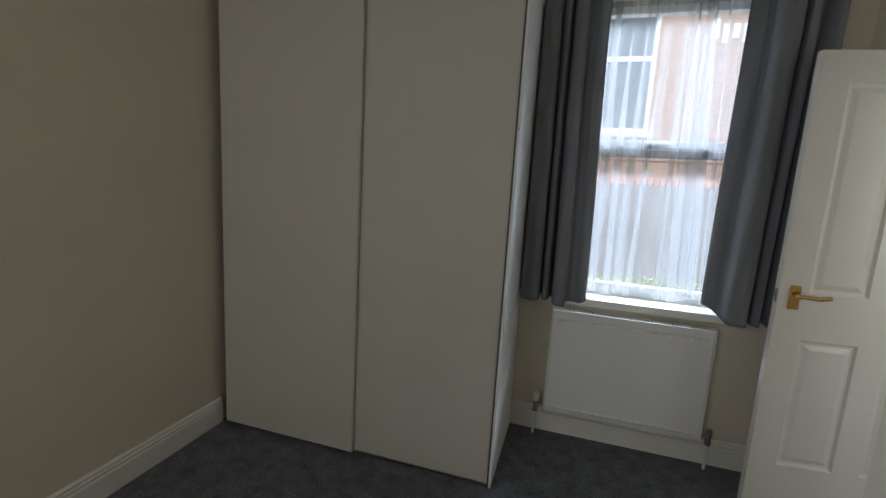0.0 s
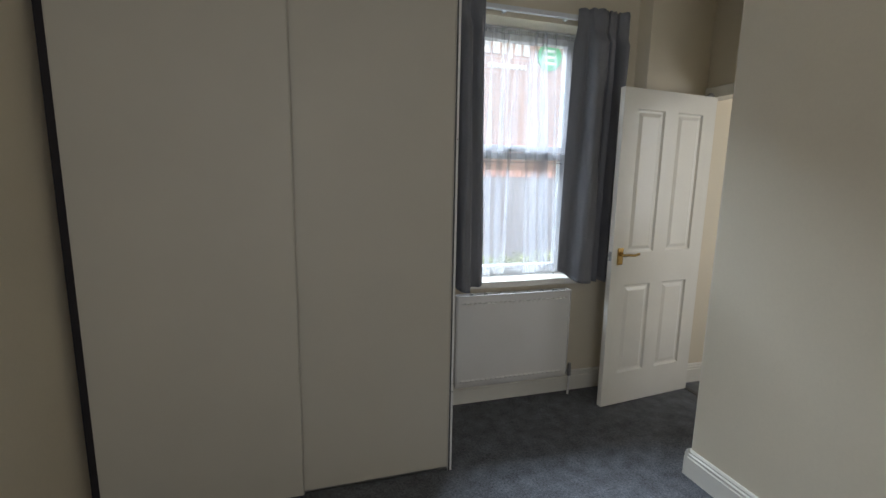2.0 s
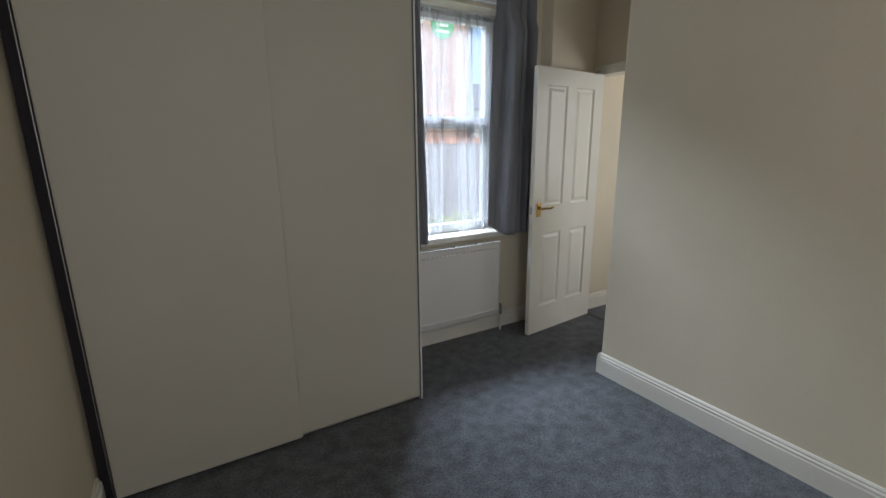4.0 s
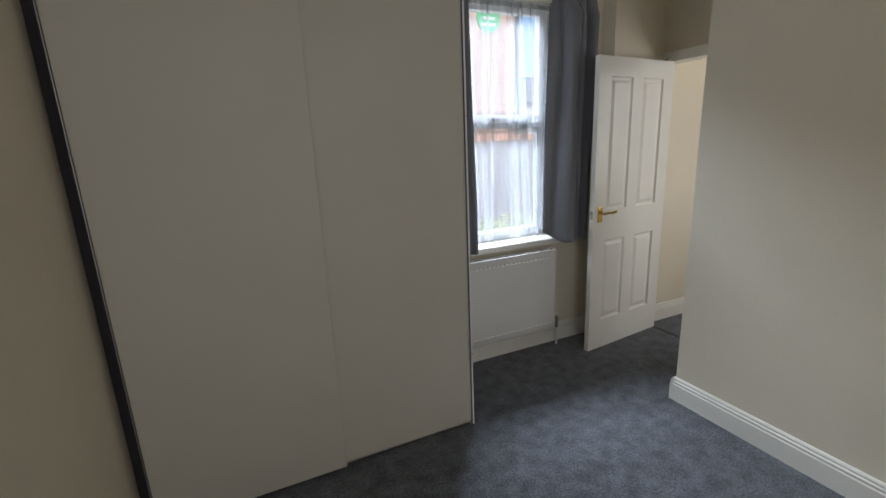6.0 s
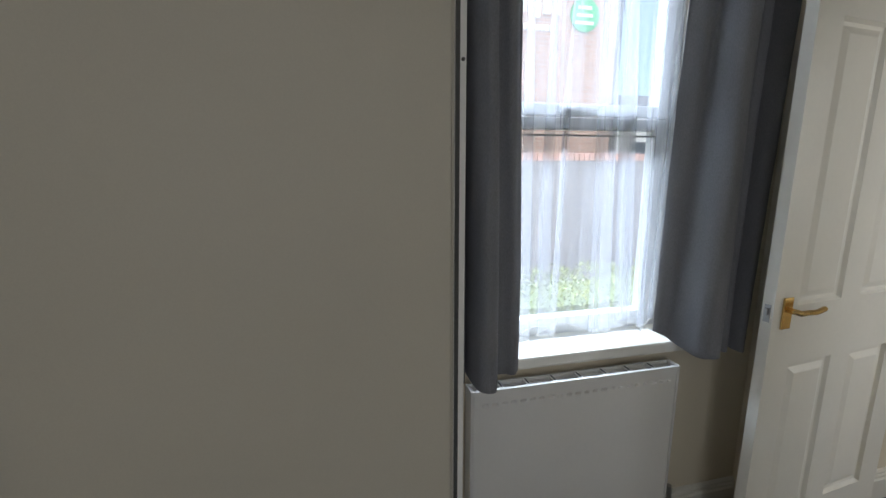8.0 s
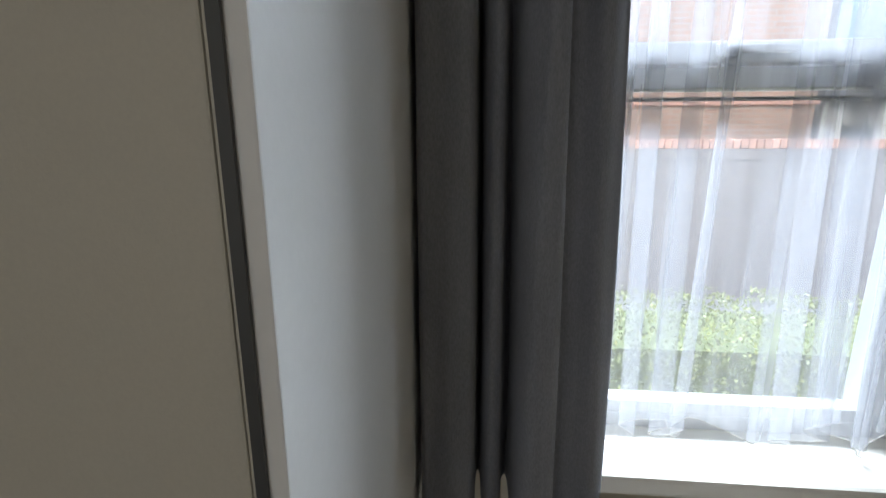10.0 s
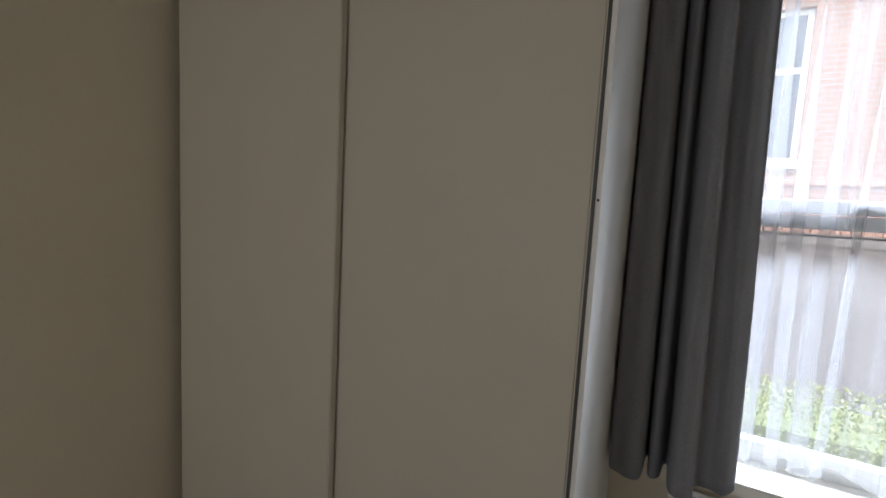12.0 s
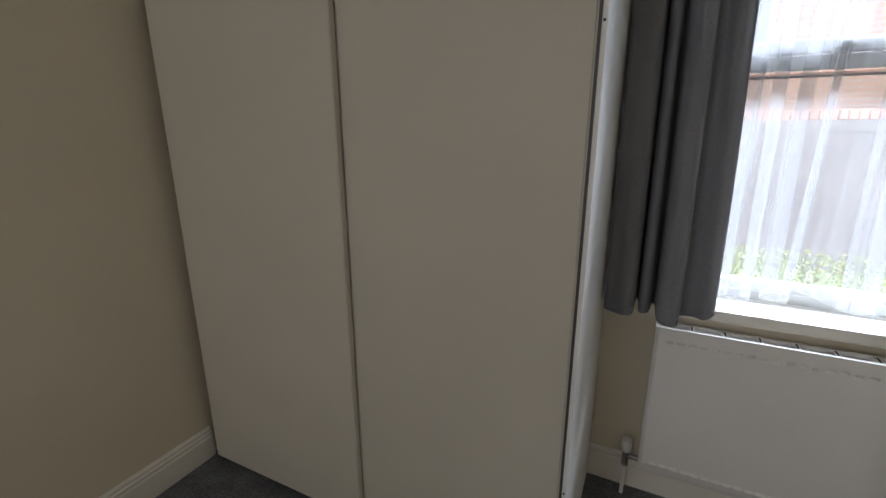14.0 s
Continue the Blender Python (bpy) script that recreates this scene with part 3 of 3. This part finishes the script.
def net_curtain():
    """Voile hanging in loose, partly overlapping folds, its weighted hem swinging up and down."""
    bm = bmesh.new()
    n, rows = 420, 46
    rnd = random.Random(5)
    ph = [rnd.uniform(0, 6.28) for _ in range(6)]
    grid = []
    for k in range(rows + 1):
        f = k / rows
        line = []
        for i in range(n + 1):
            u = i / n
            flare = (1 - f)
            w = u * 2 * math.pi
            lean = 0.20 * flare * math.sin(w * 1.5 + ph[4])
            q = w + lean
            arg = q * 6 + ph[0] + 1.6 * math.sin(q * 2 + ph[1]) + 0.9 * math.sin(q * 3 + ph[3])
            fold = math.sin(arg)
            fold2 = math.sin(q * 15 + ph[2] + 2.2 * math.sin(q * 3 + ph[3]))
            ease = 0.35 + 0.65 * min(1.0, (1 - f) * 2.2)
            x = 0.245 + 0.775 * u + 0.05 * flare * (u - 0.4) + ease * (0.033 * math.sin(2 * arg) + 0.004 * math.sin(q * 23 + ph[5])) \
                + 0.03 * flare * flare * math.sin(w * 2 + ph[4])
            y = 0.088 + ease * (0.020 * fold + 0.005 * fold2) - 0.012 * flare
            hem = 0.845 + 0.022 * math.sin(w * 4.5 + ph[5]) + 0.012 * math.sin(w * 9 + ph[1])
            z = hem + (2.352 - hem) * f
            line.append(bm.verts.new((min(max(x, 0.228), 1.052), y, z)))
        grid.append(line)
    for a, b in zip(grid, grid[1:]):
        for i in range(n):
            bm.faces.new((a[i], a[i + 1], b[i + 1], b[i]))
    return bm, [v.co.copy() for v in grid[0]]


net = thing("net_curtain", "sheer white voile net curtain hanging against the window", "net curtain")
bm, hem = net_curtain()
part("voile", bm, NET, net, smooth=True)
cu = bmesh.new()
for a, b in zip(hem[::6], hem[6::6]):
    add_cyl(cu, a, b, 0.0012, 6)
part("hem_cord", cu, TAPE, net, "weighted hem cord")
bm = bmesh.new()
for i in range(110):
    x = 0.24 + 0.80 * i / 110
    add_box(bm, (x, 0.078 + 0.006 * (i % 2), 2.318 + 0.008 * random.random()), (x + 0.005, 0.086 + 0.006 * (i % 2), 2.358))
part("heading_tape", bm, NET, net, "gathered heading tape")
part("wire", cyls(((WX0 + 0.004, 0.085, 2.352), (WX1 - 0.004, 0.085, 2.352)), r=0.003, seg=8), PVC, net)

# unseen window assumed behind, with a panel added to block the sky
assumed_window = thing("window_3", "assumed white framed window behind, unseen", "window", kind="structure")
part("window_frame", frame_ring(-1.4495, -0.3505, 0.8005, 2.2995, 0.06, YB - 0.16, YB - 0.10), PVC, assumed_window)
rp = part("pane", boxes(((-1.39, YB - 0.132, 0.86), (-0.41, YB - 0.128, 2.24))), GLASS, assumed_window)
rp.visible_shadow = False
part("roller_blind", boxes(((-1.42, YB - 0.099, 0.84), (-0.38, YB - 0.096, 2.27))), TAPE, assumed_window, "unseen cream panel added to shut out the sky")

# unseen hall window, added as an opening for the hall's fill lamp
added_hall_window = thing("window_2", "added white framed hall window, unseen", "window", kind="structure")
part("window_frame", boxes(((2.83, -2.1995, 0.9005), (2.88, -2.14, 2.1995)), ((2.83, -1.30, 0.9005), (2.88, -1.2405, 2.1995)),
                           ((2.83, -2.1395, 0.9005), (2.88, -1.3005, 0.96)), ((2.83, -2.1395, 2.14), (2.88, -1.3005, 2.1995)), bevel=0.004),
     PVC, added_hall_window)
hp = part("pane", boxes(((2.84, -2.139, 0.961), (2.844, -1.301, 2.139))), GLASS, added_hall_window)
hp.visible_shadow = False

# ---------------------------------------------------------------- outside
GZ = -0.25
bm = bmesh.new()
bmesh.ops.create_grid(bm, x_segments=2, y_segments=2, size=600, matrix=Matrix.Translation((0, 0, GZ)))
structure("ground", bm, ASPHALT, "grey paved ground outside", "ground")

garden_wall = thing("garden_wall", "weathered brown garden wall with a red brick coping", "wall", (0, 4.5, GZ))


def gpart(name, bm, material, parent, off, label=""):
    bmesh.ops.translate(bm, verts=bm.verts, vec=[-c for c in off])
    return part(name, bm, material, parent, label)


gpart("wall_body", boxes(((-6, 4.5, GZ), (13, 4.72, 1.50)), ((-6, 4.485, 1.38), (13, 4.735, 1.50))), RENDERED, garden_wall, (0, 4.5, GZ))
cb = bmesh.new()
add_box(cb, (-0.036, -0.125, 0), (0.036, 0.125, 0.10), 0.006)
cop = mesh_of("coping_brick", cb, COPING)
for i in range(170):
    ob = new("coping_brick", cop)
    ob.parent = garden_wall
    ob.location = (-5.0 + i * 0.083, 0.11, 1.50 - GZ + random.uniform(0, 0.006))


def hedge():
    """Clipped hedge: many small leaves set about a rough box, denser at the skin."""
    rnd = random.Random(3)
    vs, fs = [], []
    for _ in range(30000):
        x = rnd.uniform(-2.0, 5.5)
        side = rnd.random()
        lump = 0.05 * noise.noise(Vector((x * 3, 0, 1))) + 0.04 * noise.noise(Vector((x * 9, 2, 1)))
        if side < 0.5:
            c = Vector((x, rnd.uniform(1.15, 1.85), 0.615 + lump + rnd.gauss(0, 0.022)))
        else:
            z = rnd.uniform(GZ + 0.05, 0.60)
            c = Vector((x, 1.15 + 0.04 * noise.noise(Vector((x * 4, z * 4, 5))) + rnd.gauss(0, 0.03), z))
        q = Euler((rnd.uniform(0, 6.3), rnd.uniform(0, 6.3), rnd.uniform(0, 6.3))).to_matrix()
        s = rnd.uniform(0.009, 0.017)
        k = len(vs)
        for p in ((-1, 0, 0), (0, -0.5, 0.12), (1, 0, 0), (0, 0.5, 0.12)):
            vs.append(c + q @ (Vector(p) * s))
        fs += [(k, k + 1, k + 2), (k, k + 2, k + 3)]
    me = bpy.data.meshes.new("leaves")
    me.from_pydata(vs, [], fs)
    me.materials.append(LEAF)
    return me


hedge_thing = thing("hedge", "clipped light green garden hedge below the window", "hedge", kind="stuff")
lv = new("leaves", hedge())
lv.parent = hedge_thing
# solid box at about half the leaf colour fills the hedge
part("twigs", boxes(((-2.0, 1.22, GZ), (5.5, 1.78, 0.52))), mat("hedge_core_green", (0.13, 0.15, 0.05), 0.9, 0.3, 20), hedge_thing)

building = thing("brick_building", "salmon brick building with white-framed windows and a parapet", "building", (0, 6.0, GZ))
BO = (0, 6.0, GZ)
holes = [(-0.35, 1.30, 2.42, 4.45), (-4.6, -2.9, 2.42, 4.45)]
xs = [-9.0, -4.6, -2.9, -0.35, 1.30, 4.75]
walls = []
for i in range(5):
    if i in (1, 3):
        walls += [((xs[i], 6.0, GZ), (xs[i + 1], 6.3, 2.42)), ((xs[i], 6.0, 4.45), (xs[i + 1], 6.3, 6.2))]
    else:
        walls.append(((xs[i], 6.0, GZ), (xs[i + 1], 6.3, 6.2)))
walls.append(((4.45, 6.3, GZ), (4.75, 12.0, 6.2)))
gpart("wall", boxes(*walls), BRICK, building, BO)
gpart("parapet", boxes(((-9.1, 5.95, 6.201), (4.82, 6.35, 6.32)), bevel=0.01), FARWHITE, building, BO)
gpart("roof", boxes(((-9.0, 6.351, 5.9), (4.449, 12.0, 6.0))), SLATE, building, BO)
gpart("string_course", boxes(((-9.05, 5.965, 2.12), (4.78, 5.999, 2.19))), COPING, building, BO)
for x0, x1, z0, z1 in holes:
    wd = gpart("window", frame_ring(x0, x1, z0, z1, 0.07, 6.08, 6.16), PVC, building, BO, "white framed window")
    gpart("glazing_bar", boxes(((x0 + 0.07, 6.09, 3.62), (x1 - 0.07, 6.15, 3.70)), (((x0 + x1) / 2 - 0.03, 6.091, z0 + 0.07), ((x0 + x1) / 2 + 0.03, 6.149, 3.619))),
          PVC, wd, (0, 0, 0)).location = (0, 0, 0)
    wd.children[0].matrix_parent_inverse = Matrix.Translation((0, -6.0, -GZ))
    gpart("pane", boxes(((x0 + 0.07, 6.11, z0 + 0.07), (x1 - 0.07, 6.12, z1 - 0.07))), FARGLASS, building, BO)
    gpart("sill", boxes(((x0 - 0.06, 5.93, z0 - 0.09), (x1 + 0.06, 6.079, z0 - 0.001)), bevel=0.01), FARWHITE, building, BO)

sign = thing("shop_sign", "white lettering bars and a green disc on the brick wall", "sign", (3.2, 6.0, 3.9))
SO = (3.2, 6.0, 3.9)
rnd = random.Random(9)
x = 2.05
bl = []
while x < 3.65:
    w = rnd.uniform(0.08, 0.15)
    bl.append(((x, 5.965, 3.92 + rnd.choice((0, 0, -0.07))), (x + w, 5.998, 4.14 + rnd.choice((0, 0.08)))))
    x += w + 0.05
gpart("lettering", boxes(*bl, bevel=0.008), SIGNWHITE, sign, SO)
bl = []
x = 2.75
while x < 3.55:
    w = rnd.uniform(0.04, 0.07)
    bl.append(((x, 5.97, 3.66), (x + w, 5.998, 3.75)))
    x += w + 0.025
gpart("small_lettering", boxes(*bl), SIGNWHITE, sign, SO)
gpart("disc", cyls(((4.10, 5.998, 3.95), (4.10, 5.965, 3.95)), r=0.27, seg=40), SIGNGREEN, sign, SO)
gpart("disc_stripes", boxes(*[((3.92 + 0.02 * k, 5.955, 3.80 + 0.12 * k), (4.26 - 0.02 * k, 5.9645, 3.85 + 0.12 * k)) for k in range(3)]), SIGNWHITE, sign, SO)

pole = thing("utility_pole", "tall pole carrying a fan of dark overhead cables", "pole", (8.2, 11.0, GZ))
PO = (8.2, 11.0, GZ)
gpart("post", cyls(((8.2, 11.0, GZ), (8.2, 11.0, 8.0)), r=0.11), SLATE, pole, PO)
for k in range(5):
    a, b = Vector((8.2, 11.0, 7.6 - 0.2 * k)), Vector((3.0 + 3.5 * k, 30.0 - 4.0 * k, 6.0 + 0.7 * k))
    bm = bmesh.new()
    pts = [a.lerp(b, i / 10) - Vector((0, 0, 0.5 * math.sin(math.pi * i / 10))) for i in range(11)]
    for p, q in zip(pts, pts[1:]):
        add_cyl(bm, p, q, 0.018, 6)
    gpart("cable", bm, CABLE, pole, PO)
far_house = thing("far_house", "pale rendered house with a grey slate roof in the distance", "house", (13, 20, GZ))
FO = (13, 20, GZ)
gpart("wall", boxes(((8.5, 20, GZ), (22, 27, 3.6))), FARWHITE, far_house, FO)
bm = bmesh.new()
v = [bm.verts.new(p) for p in ((8.2, 19.7, 3.601), (22.3, 19.7, 3.601), (22.3, 27.3, 3.601), (8.2, 27.3, 3.601), (8.2, 23.5, 5.6), (22.3, 23.5, 5.6))]
for fc in ((0, 1, 5, 4), (2, 3, 4, 5), (0, 4, 3), (1, 2, 5), (3, 2, 1, 0)):
    bm.faces.new([v[i] for i in fc])
gpart("roof", bm, SLATE, far_house, FO)
for x in (9.5, 12.5, 15.5, 18.5):
    gpart("window", boxes(((x, 19.95, 1.0), (x + 1.2, 19.999, 2.6)), bevel=0.01), FARGLASS, far_house, FO)
